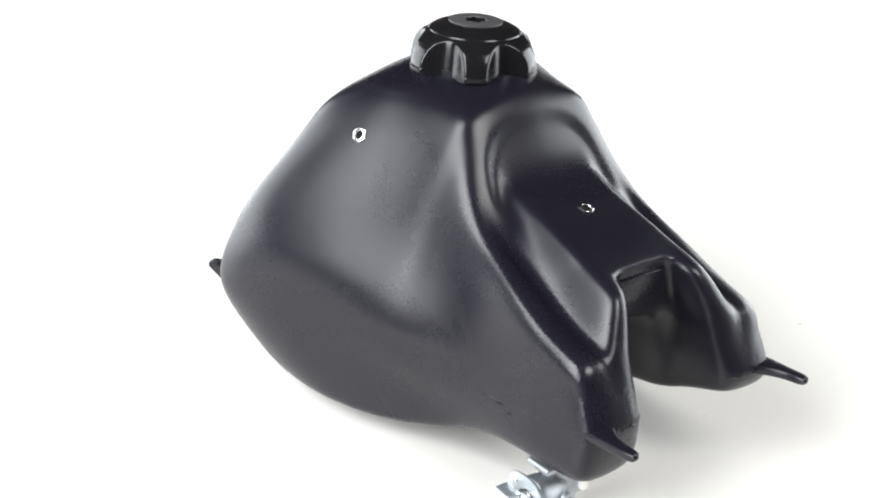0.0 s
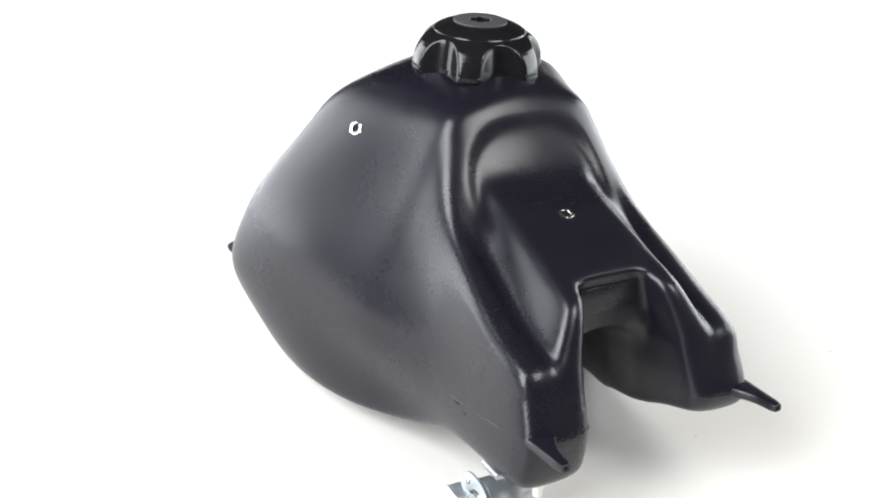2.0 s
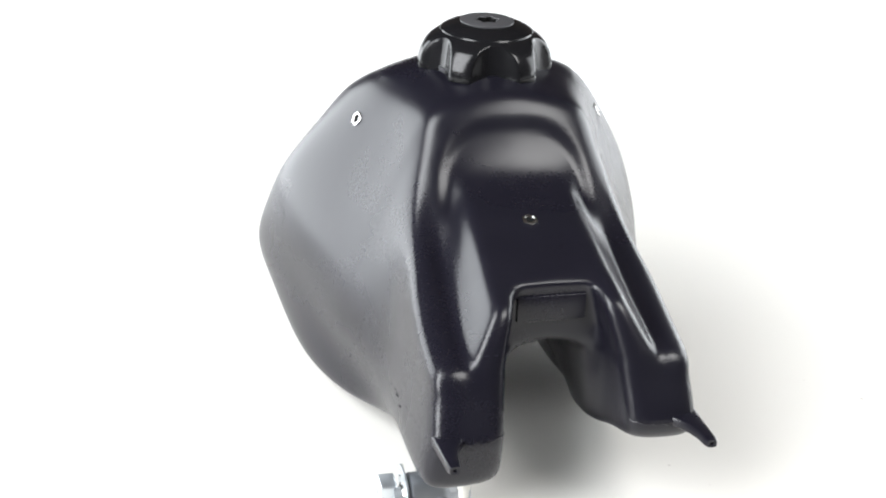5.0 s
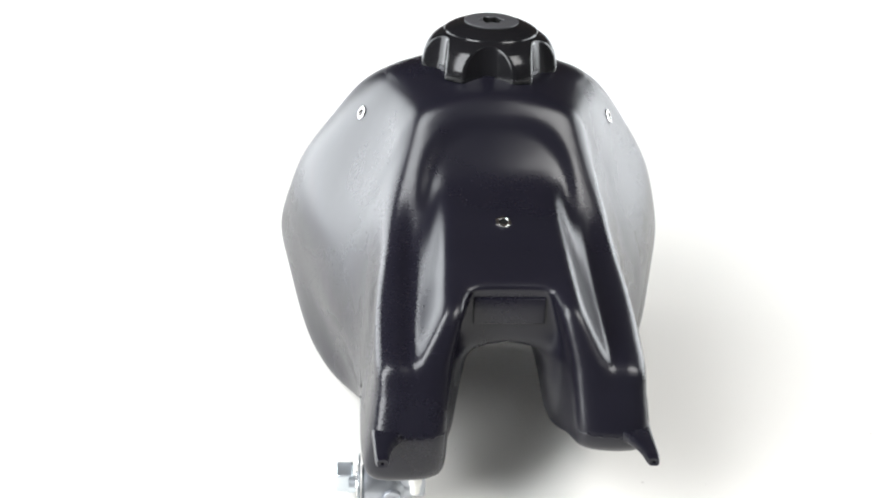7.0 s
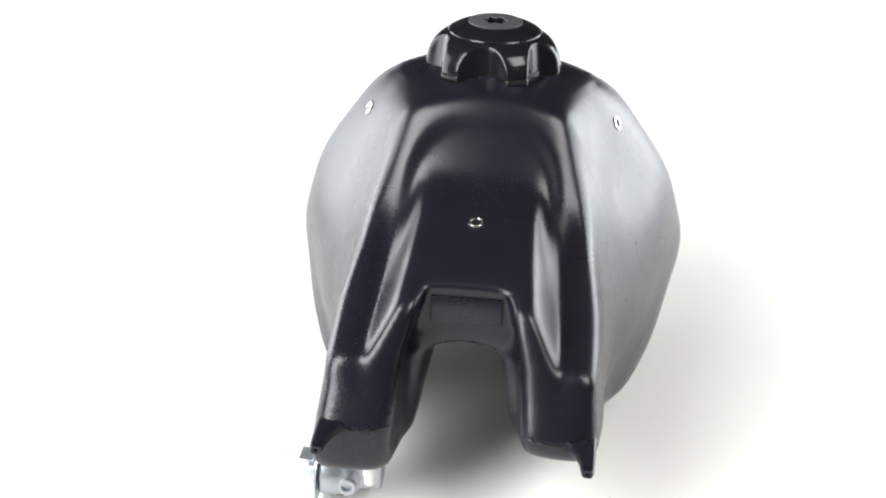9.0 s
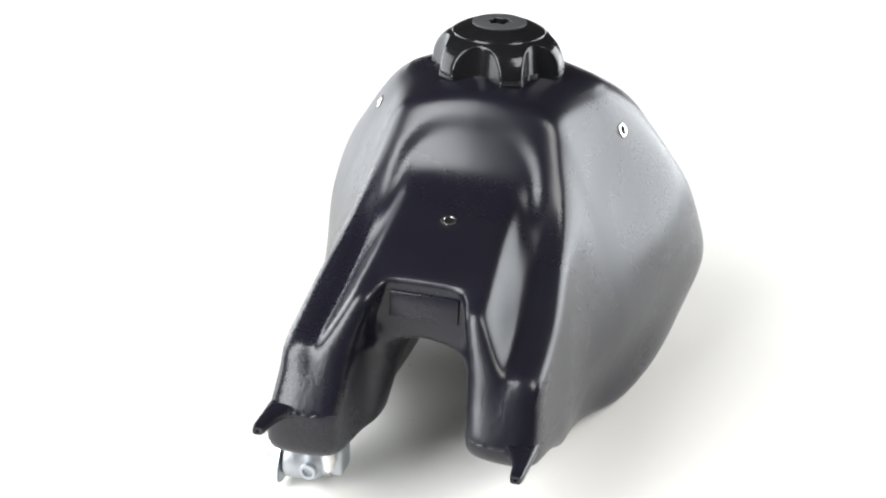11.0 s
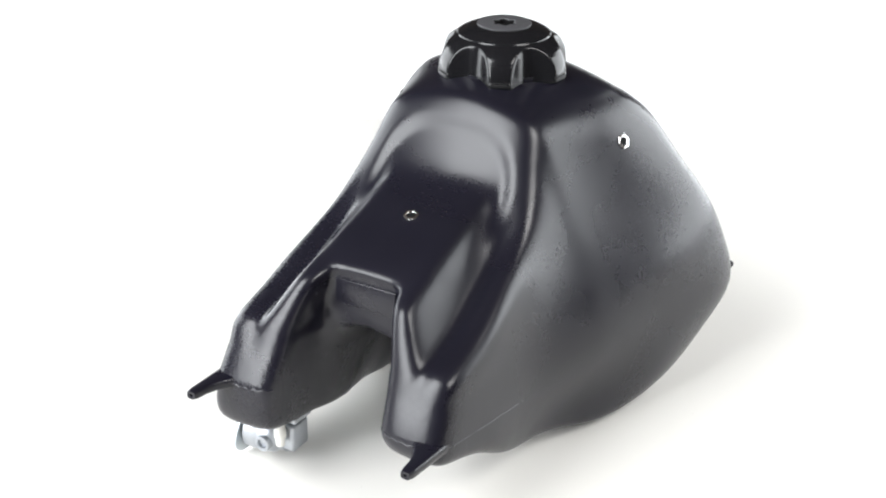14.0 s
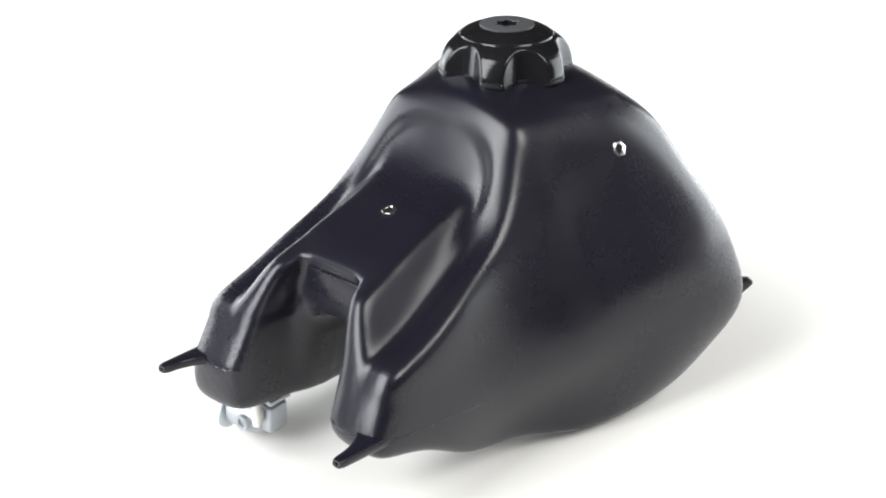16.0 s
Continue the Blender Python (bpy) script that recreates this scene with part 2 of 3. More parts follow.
def tank_field(x, y, z):
    """Below zero inside the moulded tank shell; about metres."""
    ax = np.abs(x)
    side = 0.85 * (ax - spline(HEIGHTS, [spline(LENGTHS, r, y) for r in WIDTHS], z))
    # top: a crest that bows forward in the middle into the scooped face
    bow = 0.35 * np.clip(0.012 - 0.12 * (z - 0.18), 0.0, 0.016) * np.clip(1 - (ax / 0.060) ** 2, 0, 1) ** 1.3 * ease((y + 0.118) / 0.03)

    def crest_at(q):
        return spline(CREST_AT, CREST, q) + 1.87 * np.maximum(q - CREST_AT[-1], 0)

    crest = crest_at(y + bow)
    slope = (crest_at(y + bow + 0.002) - crest_at(y + bow - 0.002)) / 0.004
    roof = z - spline(ROOF_AT, ROOF, y) + DROOP * (np.sqrt(ax * ax + 0.0004) - 0.056) + 2.5 * np.maximum(ax - 0.035, 0) ** 2 * ease((0.02 - y) / 0.05)
    groove = 0.0042 * np.exp(-((ax - 0.055) / 0.007) ** 2) * ease((-0.070 - y) / 0.04)
    # a shallow dish with an arched rim is pressed into the scooped face
    arch = ((ax / 0.0535) ** 3 + (np.maximum(z - 0.150, 0) / 0.0695) ** 3 + 1e-9) ** (1 / 3)
    dish = 0.0027 * ease((1 - arch) / 0.19) * ease((y + 0.105) / 0.03) * ease((z - 0.150) / 0.02)
    shelf = smax(dish + (z - crest + groove) / np.sqrt(1 + slope * slope), roof, 0.0060)
    deck_z = DECK + 0.30 * (y + 0.109)
    deck = smax(z - deck_z, 0.87 * (ax - (0.0362 - 0.065 * (y + 0.10)) - 0.5 * (deck_z - z)), 0.005)
    body = smax(side, smin(shelf, deck, 0.0085), 0.0090 + 0.0045 * ease((y + 0.045) / 0.05))
    # raised ring round the filler neck
    r = np.sqrt(x * x + (y - 0.0106) ** 2)
    neck = smax(z - 0.2290, 0.88 * (r - 0.0405 - 0.9 * (0.2290 - z)), 0.003)
    body = smin(body, smax(neck, 0.214 - z, 0.002), 0.006)
    step = 0.0011 * np.clip((0.0785 - z) / 0.0025, 0, 1)
    body = smax(body, 0.9 * (FACE_SLOPE * (np.maximum(z, 0.075) - 0.115) - (y + FACE_AT) + step), 0.0090 - 0.0040 * ease((z - 0.096) / 0.02))
    mix = np.clip(0.5 + x / 0.03, 0, 1)
    belly = spline(BELLY_AT, BELLY_L, y) * (1 - mix) + spline(BELLY_AT, BELLY_R, y) * mix
    # one side of the underside rises towards the frame tunnel
    belly = belly + 0.014 * mix * ease((0.085 - ax) / 0.045) * ease((y + 0.165) / 0.04)
    body = smax(body, belly - z, 0.011)
    body = smax(body, y - spline(REAR_AT, REAR, z), 0.024)
    # frame tunnel from end to end, and its flared mouth between the forks
    hole = np.clip(0.0255 + 0.13 * (-0.145 - y), 0.0240, 0.040)
    hole = hole + 0.35 * np.clip(0.085 - z, 0, 0.1) * ease((y + 0.175) / 0.10)
    tunnel = smax(0.85 * (ax - hole), z - 0.1090, 0.016)
    body = smax(body, -tunnel, 0.007)
    flare = 0.0245 + 0.24 * np.clip(0.1445 - z, 0, 0.034)
    mouth = smax(smax(0.97 * (ax - flare), z - 0.1445, 0.006), y + 0.1600, 0.003 + 0.010 * ease((0.124 - z) / 0.02))
    return smax(body, -mouth, 0.0085)


def surface_net(field, lo, hi, step):
    """A quad mesh of the field's zero level."""
    n = [int(round((b - a) / step)) + 1 for a, b in zip(lo, hi)]
    axes = [a + step * np.arange(m) for a, m in zip(lo, n)]
    grid = np.meshgrid(*axes, indexing="ij")
    d = field(*grid)
    inside = d < 0
    total = np.zeros([m - 1 for m in n] + [3])
    count = np.zeros([m - 1 for m in n])
    crossings = []
    for axis in range(3):
        a = [slice(None)] * 3
        b = [slice(None)] * 3
        a[axis], b[axis] = slice(0, -1), slice(1, None)
        da, db = d[tuple(a)], d[tuple(b)]
        cut = (da < 0) != (db < 0)
        idx = np.argwhere(cut)
        f = da[cut] / (da[cut] - db[cut])
        p = idx.astype(float)
        p[:, axis] += f
        o1, o2 = [k for k in range(3) if k != axis]
        ring = []
        ok = (idx[:, o1] > 0) & (idx[:, o2] > 0) & (idx[:, o1] < n[o1] - 1) & (idx[:, o2] < n[o2] - 1)
        idx, p = idx[ok], p[ok]
        for s1, s2 in ((0, 0), (1, 0), (1, 1), (0, 1)):
            c = idx.copy()
            c[:, o1] -= s1
            c[:, o2] -= s2
            np.add.at(total, tuple(c.T), p)
            np.add.at(count, tuple(c.T), 1)
            ring.append(c)
        flip = inside[tuple(idx.T)] != (axis == 1)
        crossings.append((ring, flip))
    used = count > 0
    number = -np.ones(used.shape, int)
    number[used] = np.arange(used.sum())
    verts = np.array(lo) + step * total[used] / count[used][:, None]
    faces = []
    for ring, flip in crossings:
        q = np.stack([number[tuple(c.T)] for c in ring], 1)
        q[flip] = q[flip][:, ::-1]
        faces.append(q)
    faces = np.concatenate(faces)
    e = 1e-4
    for _ in range(3):
        g = np.stack([(field(*(verts + e * v).T) - field(*(verts - e * v).T)) / (2 * e) for v in np.eye(3)], 1)
        dist = field(*verts.T)
        move = -(dist / np.maximum((g * g).sum(1), 0.05))[:, None] * g
        size = np.linalg.norm(move, axis=1, keepdims=True)
        verts = verts + move * np.minimum(1, 0.5 * step / np.maximum(size, 1e-9))
    return verts, faces


# ---- the setting ----
def floor_and_walls():
    """A white paper sweep behind the turntable, and a plain grey room round it."""
    bm = bmesh.new()
    prof = [(-0.35, -0.03), (0.70, -0.03)]
    prof += [(0.70 + 0.5 * math.sin(a), -0.03 + 0.5 * (1 - math.cos(a))) for a in [radians(5.5 * k) for k in range(1, 13)]]
    loop = prof + [(y + 0.004, z - 0.004) for y, z in reversed(prof)]
    rows = [[bm.verts.new((x, y, z)) for y, z in loop] for x in (-1.3, 1.3)]
    for k in range(len(loop)):
        j = (k + 1) % len(loop)
        bm.faces.new((rows[0][k], rows[0][j], rows[1][j], rows[1][k]))
    backdrop = part("backdrop", bm, WALL, None)
    tagged(backdrop, "plain white seamless paper sweep curving up behind the turntable", "backdrop", kind="structure")
    for name, size, at, mat in (
        ("floor", (6, 6, 0.1), (0, 0, -0.85), GREY), ("ceiling", (6, 6, 0.1), (0, 0, 2.75), GREY),
        ("wall_north", (6, 0.1, 3.5), (0, 3.05, 0.9), GREY), ("wall_south", (6, 0.1, 3.5), (0, -3.05, 0.9), GREY),
        ("wall_west", (0.1, 6, 3.5), (-3.05, 0, 0.9), GREY), ("wall_east", (0.1, 6, 3.5), (3.05, 0, 0.9), GREY)):
        ob = part(name, block(size, 0), mat, None, at=pose(*at), smooth=False)
        tagged(ob, "plain grey studio " + name.split("_")[0], name.split("_")[0], kind="structure")


def turntable():
    t = thing("turntable", "round white painted turntable top with faint specks", "turntable")
    part("top", lathe([(0, -0.018), (0.640, -0.018), (0.646, -0.015), (0.648, -0.009), (0.646, -0.003), (0.640, 0.0), (0.3, 0), (0, 0)], 128), PAINT, t)
    part("base", lathe([(0, -0.8), (0.30, -0.8), (0.30, -0.78), (0.06, -0.75), (0.06, -0.03), (0.2, -0.019), (0, -0.019)], 48), GREY, t)
    return t


# ---- the tank ----
def shell(tank):
    v, f = surface_net(tank_field, (-0.174, -0.225, -0.02), (0.174, 0.2, 0.24), 0.0026)
    part("shell", mesh_of("shell", v, f, SHELL), None, tank, "black moulded plastic body with a forked lower end")


def on_shell(p, way):
    """The first place on the shell from p along way."""
    way = np.array(way, float) / np.linalg.norm(way)
    p = np.array(p, float)
    for _ in range(200):
        d = float(tank_field(*[np.array([c]) for c in p])[0])
        p = p + way * d * 0.8
        if abs(d) < 2e-5:
            break
    e = 1e-4
    n = np.array([float(tank_field(*[np.array([c]) for c in p + e * a])[0] - tank_field(*[np.array([c]) for c in p - e * a])[0]) for a in np.eye(3)])
    return Vector(p), Vector(n).normalized()


def seat(p, n, spin=0):
    return Matrix.Translation(p) @ n.to_track_quat("Z", "Y").to_matrix().to_4x4() @ pose(0, 0, 0, 0, 0, spin)


def insert_nut(tank, p, n, spin):
    """A hexagonal threaded insert set into the shell."""
    bm = bmesh.new()
    def ring(r, z, sides):
        out = []
        for k in range(24):
            a = 2 * math.pi * k / 24
            rr = r / math.cos((a + math.pi / 6) % (math.pi / 3) - math.pi / 6) if sides == 6 else r
            out.append(bm.verts.new((rr * math.cos(a), rr * math.sin(a), z)))
        return out
    rings = [ring(0.0046, -0.003, 6), ring(0.0046, 0.0006, 6), ring(0.0043, 0.0009, 0), ring(0.0031, 0.0009, 0), ring(0.0027, 0.0004, 0), ring(0.0027, -0.003, 0)]
    for a, b in zip(rings, rings[1:]):
        for k in range(24):
            bm.faces.new((a[k], a[(k + 1) % 24], b[(k + 1) % 24], b[k]))
    nut = part("threaded_insert", bm, STEEL, tank, "bright steel hexagonal threaded insert", at=seat(p, n, spin))
    # black plug near the rim paints the shade of the open thread
    part("bore_shade", lathe([(0, 0.0001), (0.0027, 0.0001), (0.0027, -0.003), (0, -0.003)], 20), RECESS_SHADE, nut)


def cap(tank):
    """The fluted filler cap with its flat insert and star-shaped vent."""
    steps, flutes = 288, 6
    prof = [(0.0414, 0.0), (0.0454, 0.0), (0.0460, 0.0008), (0.0461, 0.0036), (0.0456, 0.0041), (0.0456, 0.0048), (0.0452, 0.0080), (0.0444, 0.0110), (0.0432, 0.0138),
            (0.0417, 0.0164), (0.0399, 0.0188), (0.0377, 0.0209), (0.0353, 0.0226), (0.0331, 0.0239), (0.0316, 0.0247), (0.0310, 0.0258), (0.0279, 0.0276), (0.0241, 0.0292), (0.0206, 0.0302), (0.0182, 0.0306)]
    prof = [(a[0] + (b[0] - a[0]) * k / 4, a[1] + (b[1] - a[1]) * k / 4) for a, b in zip(prof, prof[1:]) for k in range(4)] + prof[-1:]
    bm = bmesh.new()
    rings = []
    for r, z in prof:
        ring = []
        for k in range(steps):
            a = 2 * math.pi * k / steps
            u = ((a - radians(-96)) * flutes / (2 * math.pi) + 0.5) % 1 - 0.5
            u *= 60 / 42.0 * 2
            cut = 0.0362 - 0.10 * z + 0.0100 * abs(u) ** 2.2
            rr = 0.5 * (r + cut - math.sqrt((r - cut) ** 2 + 1.0e-6)) if r > 0.0295 else r
            ring.append(bm.verts.new((rr * math.cos(a), rr * math.sin(a), z)))
        rings.append(ring)
    for a, b in zip(rings, rings[1:]):
        for k in range(steps):
            bm.faces.new((a[k], a[(k + 1) % steps], b[(k + 1) % steps], b[k]))
    # hollow underside
    up = [bm.verts.new((v.co.x * 0.93, v.co.y * 0.93, 0.012)) for v in rings[0]]
    for k in range(steps):
        bm.faces.new((rings[0][k], up[k], up[(k + 1) % steps], rings[0][(k + 1) % steps]))
    bm.faces.new(up)
    at = pose(-0.0007, 0.0106, 0.2335) @ pose(0, 0, 0, 3.0, 0, 0)
    top = part("filler_cap", bm, CAP, tank, "glossy black fluted screw cap", at=at)
    # flat disc pierced by a star-shaped vent with a post in its middle
    disc = bmesh.new()
    loops = []
    for r, wave, z in ((0.0182, 0, 0.0298), (0.0182, 0, 0.0313), (0.0176, 0, 0.0316), (0.0076, 0.0012, 0.0317), (0.0074, 0.0012, 0.0311)):
        loops.append([disc.verts.new(((r + wave * math.cos(6 * a)) * math.cos(a), (r + wave * math.cos(6 * a)) * math.sin(a), z)) for a in (2 * math.pi * k / 72 for k in range(72))])
    for a, b in zip(loops, loops[1:]):
        for k in range(72):
            disc.faces.new((a[k], a[(k + 1) % 72], b[(k + 1) % 72], b[k]))
    part("insert", disc, DISC, top, "flat satin black disc with a star-shaped opening")
    # vent walls, bottom and post carry the opening's shade as near-black colour
    well = bmesh.new()
    lip, foot = [[well.verts.new(((0.0074 + 0.0012 * math.cos(6 * a)) * math.cos(a), (0.0074 + 0.0012 * math.cos(6 * a)) * math.sin(a), z)) for a in (2 * math.pi * k / 72 for k in range(72))] for z in (0.0311, 0.0262)]
    for k in range(72):
        well.faces.new((lip[k], lip[(k + 1) % 72], foot[(k + 1) % 72], foot[k]))
    part("vent_wall", well, RECESS_SHADE, top)
    part("vent_floor", lathe([(0, 0.0272), (0.0085, 0.0272), (0.0085, 0.0260), (0, 0.0260)], 32), RECESS_SHADE, top, "bottom of the vent, coloured as dark as its shade")
    post = lathe([(0, 0.0302), (0.0016, 0.0300), (0.0021, 0.0292), (0.0023, 0.0262), (0, 0.0262)], 20)
    part("vent_post", post, RECESS_SHADE, top)
    part("neck", lathe([(0.0365, -0.016), (0.0365, 0.004), (0.030, 0.004), (0, 0.004)], 64), SHELL, tank, at=at)


def lug(tank, root, tip, side):
    """A moulded mounting lug: a flat-topped tapering arm with a webbed root and a small socket in its blunt end."""
    d = Vector(tip) - Vector(root)
    bm = bmesh.new()
    n = 14
    rings = []
    for k in range(n + 1):
        u = k / n
        end = 0.78 if k == n else 0.97 if k == n - 1 else 1
        lean = 0.011 * (1 - u) ** 2.6
        w = (0.0072 + 0.0022 * (1 - u) + 2 * lean) * end
        h = (0.0058 + 0.0030 * (1 - u) ** 2) * end
        ring = []
        for j in range(20):
            a = 2 * math.pi * j / 20
            c, q = math.cos(a), math.sin(a)
            ring.append(bm.verts.new((0.5 * w * math.copysign(abs(c) ** 0.5, c) - side * lean, 0.5 * h * math.copysign(abs(q) ** 0.5, q), u * d.length)))
        rings.append(ring)
    mid = Vector((0, 0, d.length))
    for scale, back in ((0.40, 0.0002), (0.34, 0.0015)):
        rings.append([bm.verts.new((mid.x + (v.co.x - mid.x) * scale, v.co.y * scale, d.length - back)) for v in rings[n]])
    for a, b in zip(rings, rings[1:]):
        for j in range(20):
            bm.faces.new((a[j], a[(j + 1) % 20], b[(j + 1) % 20], b[j]))
    bm.faces.new(rings[-1])
    bm.faces.new(rings[0][::-1])
    z = d.normalized()
    x = Vector((0, 0, 1)).cross(z).normalized()
    y = z.cross(x)
    m = Matrix((x, y, z)).transposed().to_4x4()
    return part("mounting_lug", bm, SHELL, tank, at=Matrix.Translation(root) @ m)


def rear_tab(tank, s):
    """A thin upright tab with a small hole, moulded at the widest place of the flank."""
    bm = bmesh.new()
    outline = ((-0.012, 0.0045), (0.0060, 0.0052), (0.0095, 0.0030), (0.0095, 0.0000), (0.0010, -0.0095), (-0.012, -0.0105))
    near, far = [[bm.verts.new((s * u, y, v)) for u, v in outline] for y in (-0.0022, 0.0022)]
    for k in range(len(outline)):
        j = (k + 1) % len(outline)
        bm.faces.new((near[k], near[j], far[j], far[k]))
    bm.faces.new(near)
    bm.faces.new(far)
    bmesh.ops.bevel(bm, geom=bm.edges[:], offset=0.0006, segments=2, profile=0.5, affect="EDGES")
    tab = part("rear_tab", bm, SHELL, tank, "thin upright tab with a small hole", at=pose(s * 0.1349, 0.1346, 0.0700, 0, 0, s * 42))
    # the hole is a solid dark plug, its shade given by colour
    part("tab_hole_shade", lathe([(0, 0.0031), (0.0013, 0.0031), (0.0013, -0.0031), (0, -0.0031)], 16, pose(s * 0.0012, 0, 0.0026, 90, 0, 0)), RECESS_SHADE, tab)


def label_panel(tank):
    """The flat raised panel at the head of the fork."""
    part("raised_panel", block((0.0420, 0.0030, 0.0160), 0.0005, pose(0, -0.1592, 0.1331, -2, 0, 0)), SHELL, tank, "flat raised moulded panel")


def tube(points, radii, sides=6):
    bm = bmesh.new()
    rings = []
    for k, p in enumerate(points):
        d = (points[min(k + 1, len(points) - 1)] - points[max(k - 1, 0)]).normalized()
        m = d.to_track_quat("Z", "Y").to_matrix()
        rings.append([bm.verts.new(p + m @ Vector((radii[k] * math.cos(2 * math.pi * j / sides), radii[k] * math.sin(2 * math.pi * j / sides), 0))) for j in range(sides)])
    for a, b in zip(rings, rings[1:]):
        for j in range(sides):
            bm.faces.new((a[j], a[(j + 1) % sides], b[(j + 1) % sides], b[j]))
    bm.faces.new(rings[0])
    bm.faces.new(rings[-1][::-1])
    return bm


def mould_seam(tank):
    """The ragged flash line where the two mould halves met."""
    rng = random.Random(4)
    for s in (-1, 1):
        front = []
        for k in range(23):
            x = 0.0765 - 0.0385 * k / 22
            p, n = on_shell((s * x, -0.24, 0.0786 + 0.0006 * math.sin(k * 1.7) - 0.0012 * math.sin(math.pi * k / 22)), (0, 1, 0))
            front.append(p - n * 0.0001)
        part("mould_seam", tube(front, [0.00035 + 0.00035 * rng.random() for _ in front]), SHELL, tank)
        flank = []
        for k in range(30):
            y = -0.198 + 0.078 * k / 29
            p, n = on_shell((s * 0.16, y, 0.0685 + 0.13 * (-0.129 - y) + 0.0003 * rng.random()), (-s, 0, 0))
            flank.append(p - n * 0.00012)
        part("mould_seam", tube(flank, [0.00012 + 0.00050 * max(0, rng.random() - 0.35) for _ in flank]), SHELL, tank)
    for y, z, size in ((-0.131, 0.0672, 0.007), (-0.142, 0.0652, 0.004)):
        p, n = on_shell((-0.16, y, z), (1, 0, 0))
        q, _ = on_shell((-0.16, y - size, z + 0.12 * size), (1, 0, 0))
        part("gouge", tube([p, p.lerp(q, 0.5) + n * 0.0002, q], [0.0001, 0.0005, 0.0001]), RECESS_SHADE, tank, "small dark gouge")


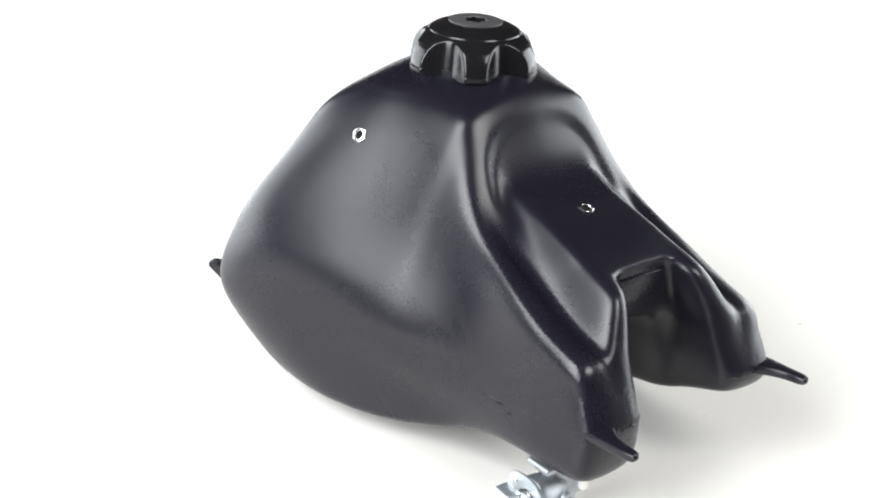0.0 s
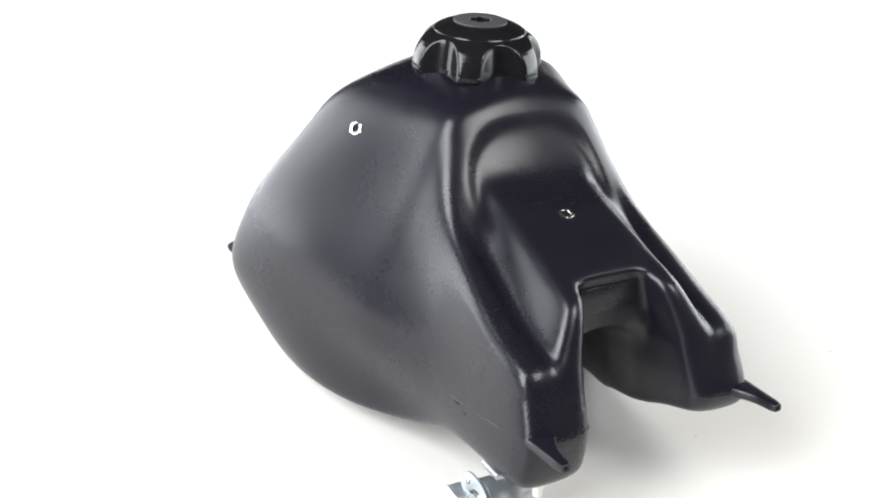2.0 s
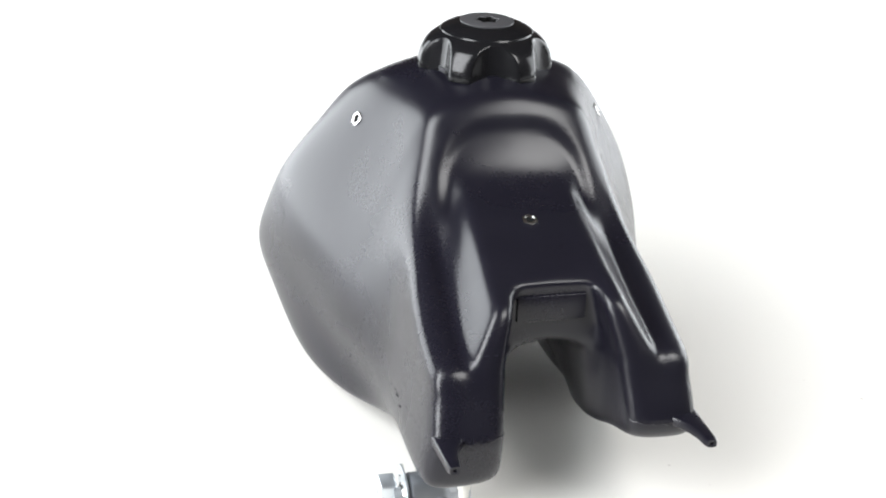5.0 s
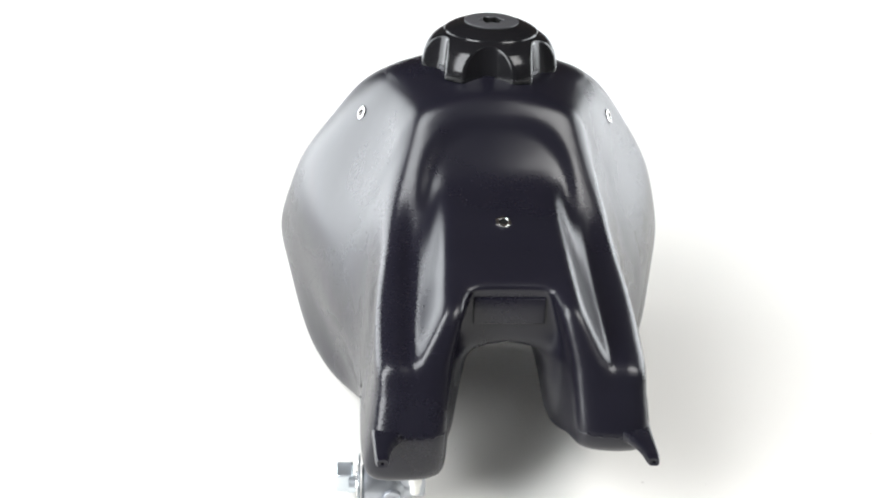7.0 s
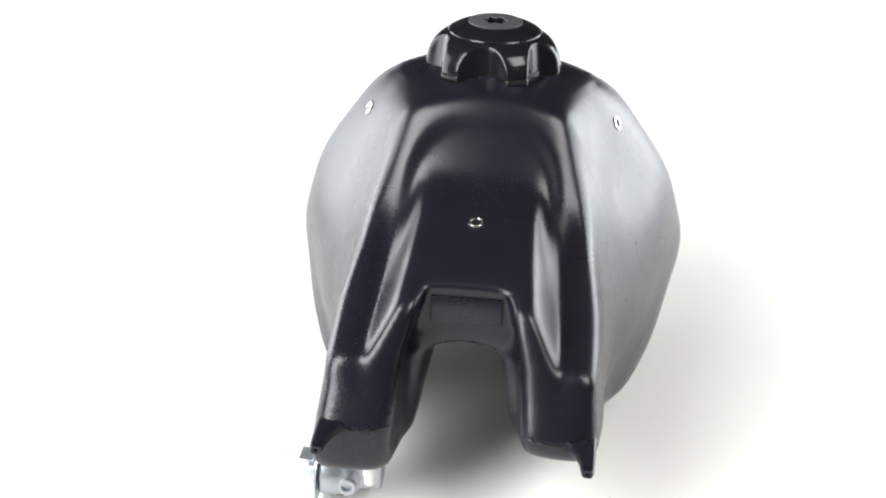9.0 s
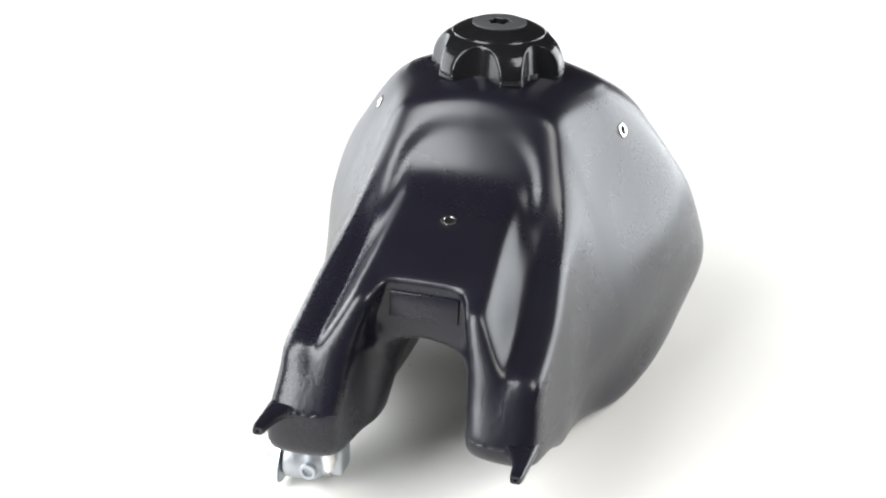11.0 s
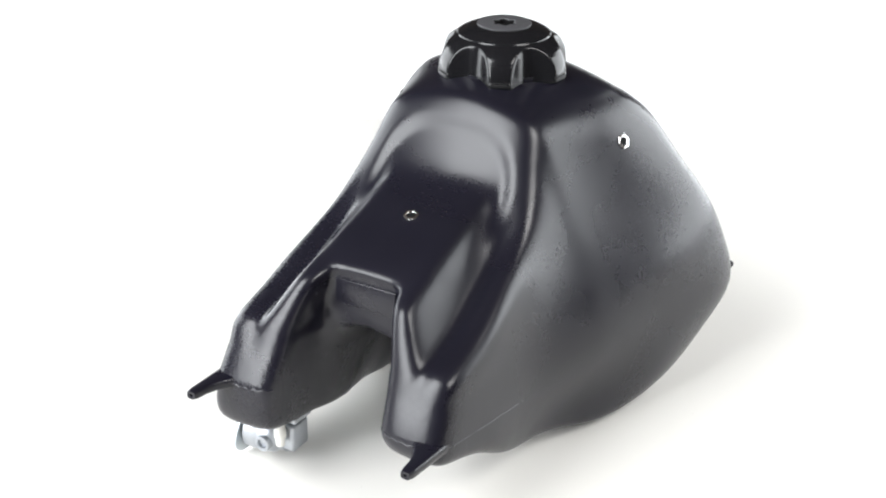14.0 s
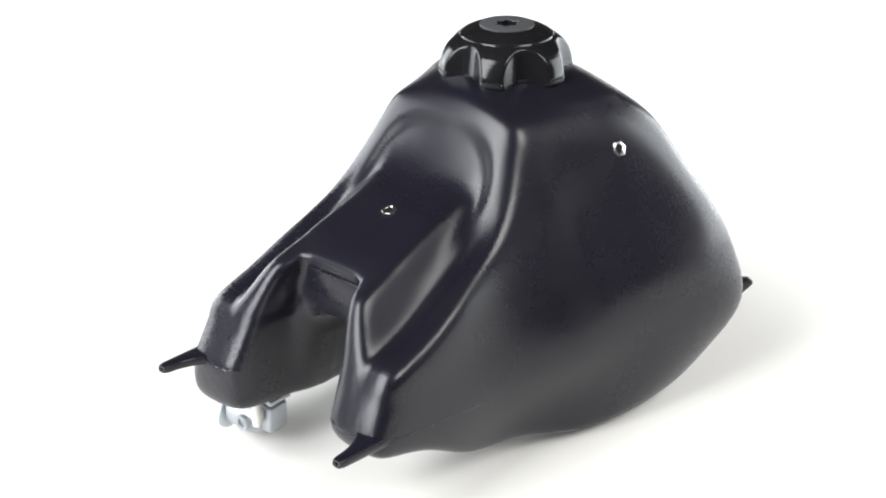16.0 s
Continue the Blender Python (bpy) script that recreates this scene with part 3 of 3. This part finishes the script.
def petcock(tank):
    """The cast fuel tap under one fork, with its cover plate, lever, outlet and nylon post."""
    along_x = pose(0, 0, 0, 0, 90, 0)
    body = merge(
        lathe([(0, -0.0135), (0.0120, -0.0135), (0.0136, -0.0120), (0.0136, -0.004), (0.0128, -0.003), (0.0128, 0.003), (0.0120, 0.008), (0.0085, 0.012), (0.0085, 0.017), (0, 0.017)], 40, pose(-0.0715, -0.1660, 0.0160) @ along_x),
        lathe([(0, 0.010), (0.0080, 0.010), (0.0085, 0.018), (0.0095, 0.036), (0.0095, 0.050), (0, 0.050)], 32, pose(-0.0610, -0.1640, 0)),
        block((0.036, 0.019, 0.0045), 0.0015, pose(-0.0620, -0.1650, 0.0365)),
        block((0.016, 0.017, 0.0200), 0.0022, pose(-0.0545, -0.1650, 0.0215)))
    tap = part("petcock", body, ZINC, tank, "cast grey metal fuel tap under one fork")
    bm = bmesh.new()
    ring = []
    for k in range(48):
        a = 2 * math.pi * k / 48
        r = 0.0150 + 0.0045 * abs(math.cos(a - radians(35))) ** 6
        ring.append((r * math.cos(a), r * math.sin(a)))
    lo = [bm.verts.new((-0.0006, u, v)) for u, v in ring]
    hi = [bm.verts.new((0.0006, u, v)) for u, v in ring]
    for k in range(48):
        bm.faces.new((lo[k], lo[(k + 1) % 48], hi[(k + 1) % 48], hi[k]))
    bm.faces.new(lo)
    bm.faces.new(hi)
    bm.transform(pose(-0.0866, -0.1660, 0.0163))
    part("cover_plate", bm, PLATE, tap, "bright galvanised cover plate")
    part("spring_washer", lathe([(0.0060, 0), (0.0078, 0), (0.0082, 0.0008), (0.0078, 0.0016), (0.0060, 0.0016), (0.0060, 0)], 32, pose(-0.0872, -0.1660, 0.0163) @ pose(0, 0, 0, 0, -90, 0)), STEEL, tap)
    lever = merge(
        block((0.0105, 0.0150, 0.0125), 0.0012, pose(-0.0958, -0.1580, 0.0165, 0, 0, 0)),
        lathe([(0, 0), (0.0052, 0), (0.0052, 0.006), (0, 0.006)], 24, pose(-0.0872, -0.1655, 0.0163) @ pose(0, 0, 0, 0, -90, 0)))
    part("lever", lever, PLATE, tap, "flat grey metal lever")
    nozzle = lathe([(0.0030, -0.003), (0.0030, 0.0150), (0.0034, 0.0156), (0.0052, 0.0156), (0.0056, 0.0150), (0.0056, 0.0110), (0.0046, 0.0104), (0.0046, -0.002)], 32, pose(-0.0669, -0.1650, 0.0154) @ pose(0, 0, 0, 90, 0, 0))
    part("outlet", nozzle, ZINC, tap, "hollow cast outlet spout")
    # dark disc closes the spout and paints the shade inside it
    part("outlet_bore_shade", lathe([(0, 0.002), (0.0031, 0.002), (0.0031, 0), (0, 0)], 24, pose(-0.0669, -0.1650, 0.0154) @ pose(0, 0, 0, 90, 0, 0)), RECESS_SHADE, tap)
    part("nylon_post", lathe([(0, 0.0190), (0.0026, 0.0190), (0.0031, 0.0200), (0.0031, 0.0250), (0.0040, 0.0258), (0.0040, 0.0300), (0.0034, 0.0310), (0.0030, 0.048), (0, 0.048)], 24, pose(-0.0530, -0.1785, 0)), NYLON, tap, "pale nylon drain post")
    for y, z in ((-0.1775, 0.0085), (-0.1545, 0.0241)):
        part("plate_screw", lathe([(0, 0.0012), (0.0012, 0.0012), (0.0020, 0.0006), (0.0022, 0), (0, 0)], 16, pose(-0.0871, y, z) @ pose(0, 0, 0, 0, -90, 0)), STEEL, tap)


def fuel_tank():
    tank = thing("fuel_tank", "black moulded plastic fuel tank with fluted cap on a white turntable", "fuel tank")
    shell(tank)
    for p, way, spin in (((-0.14, 0.0184, 0.1961), (1, 0, 0), 12), ((0.14, 0.0184, 0.1961), (-1, 0, 0), 40), ((0, -0.1086, 0.21), (0, 0, -1), 0)):
        insert_nut(tank, *on_shell(p, way), spin)
    cap(tank)
    label_panel(tank)
    mould_seam(tank)
    petcock(tank)
    for s in (-1, 1):
        lug(tank, (s * 0.0755, -0.196, 0.0770), (s * 0.0740, -0.2350, 0.0795), s)
        rear_tab(tank, s)
    return tank


def motions():
    rows, plain = [], []
    for k in range(33):
        t = 0.5 * k
        u = t - 8
        a = math.degrees(0.0129 - 0.0826 * u + 0.0047 * (u / 8) ** 2)
        plain.append((t, pose(0, 0, 0, 0, 0, a)))
        rows.append((t, pose(0, 0, 0, 0, 0, a) @ pose(0.0006, 0.0078, 0) @ pose(0, 0, 0, 0, 1.707, 0)))
    walk(TANK, rows)
    walk(TABLE, plain)


floor_and_walls()
TABLE = turntable()
TANK = fuel_tank()
motions()
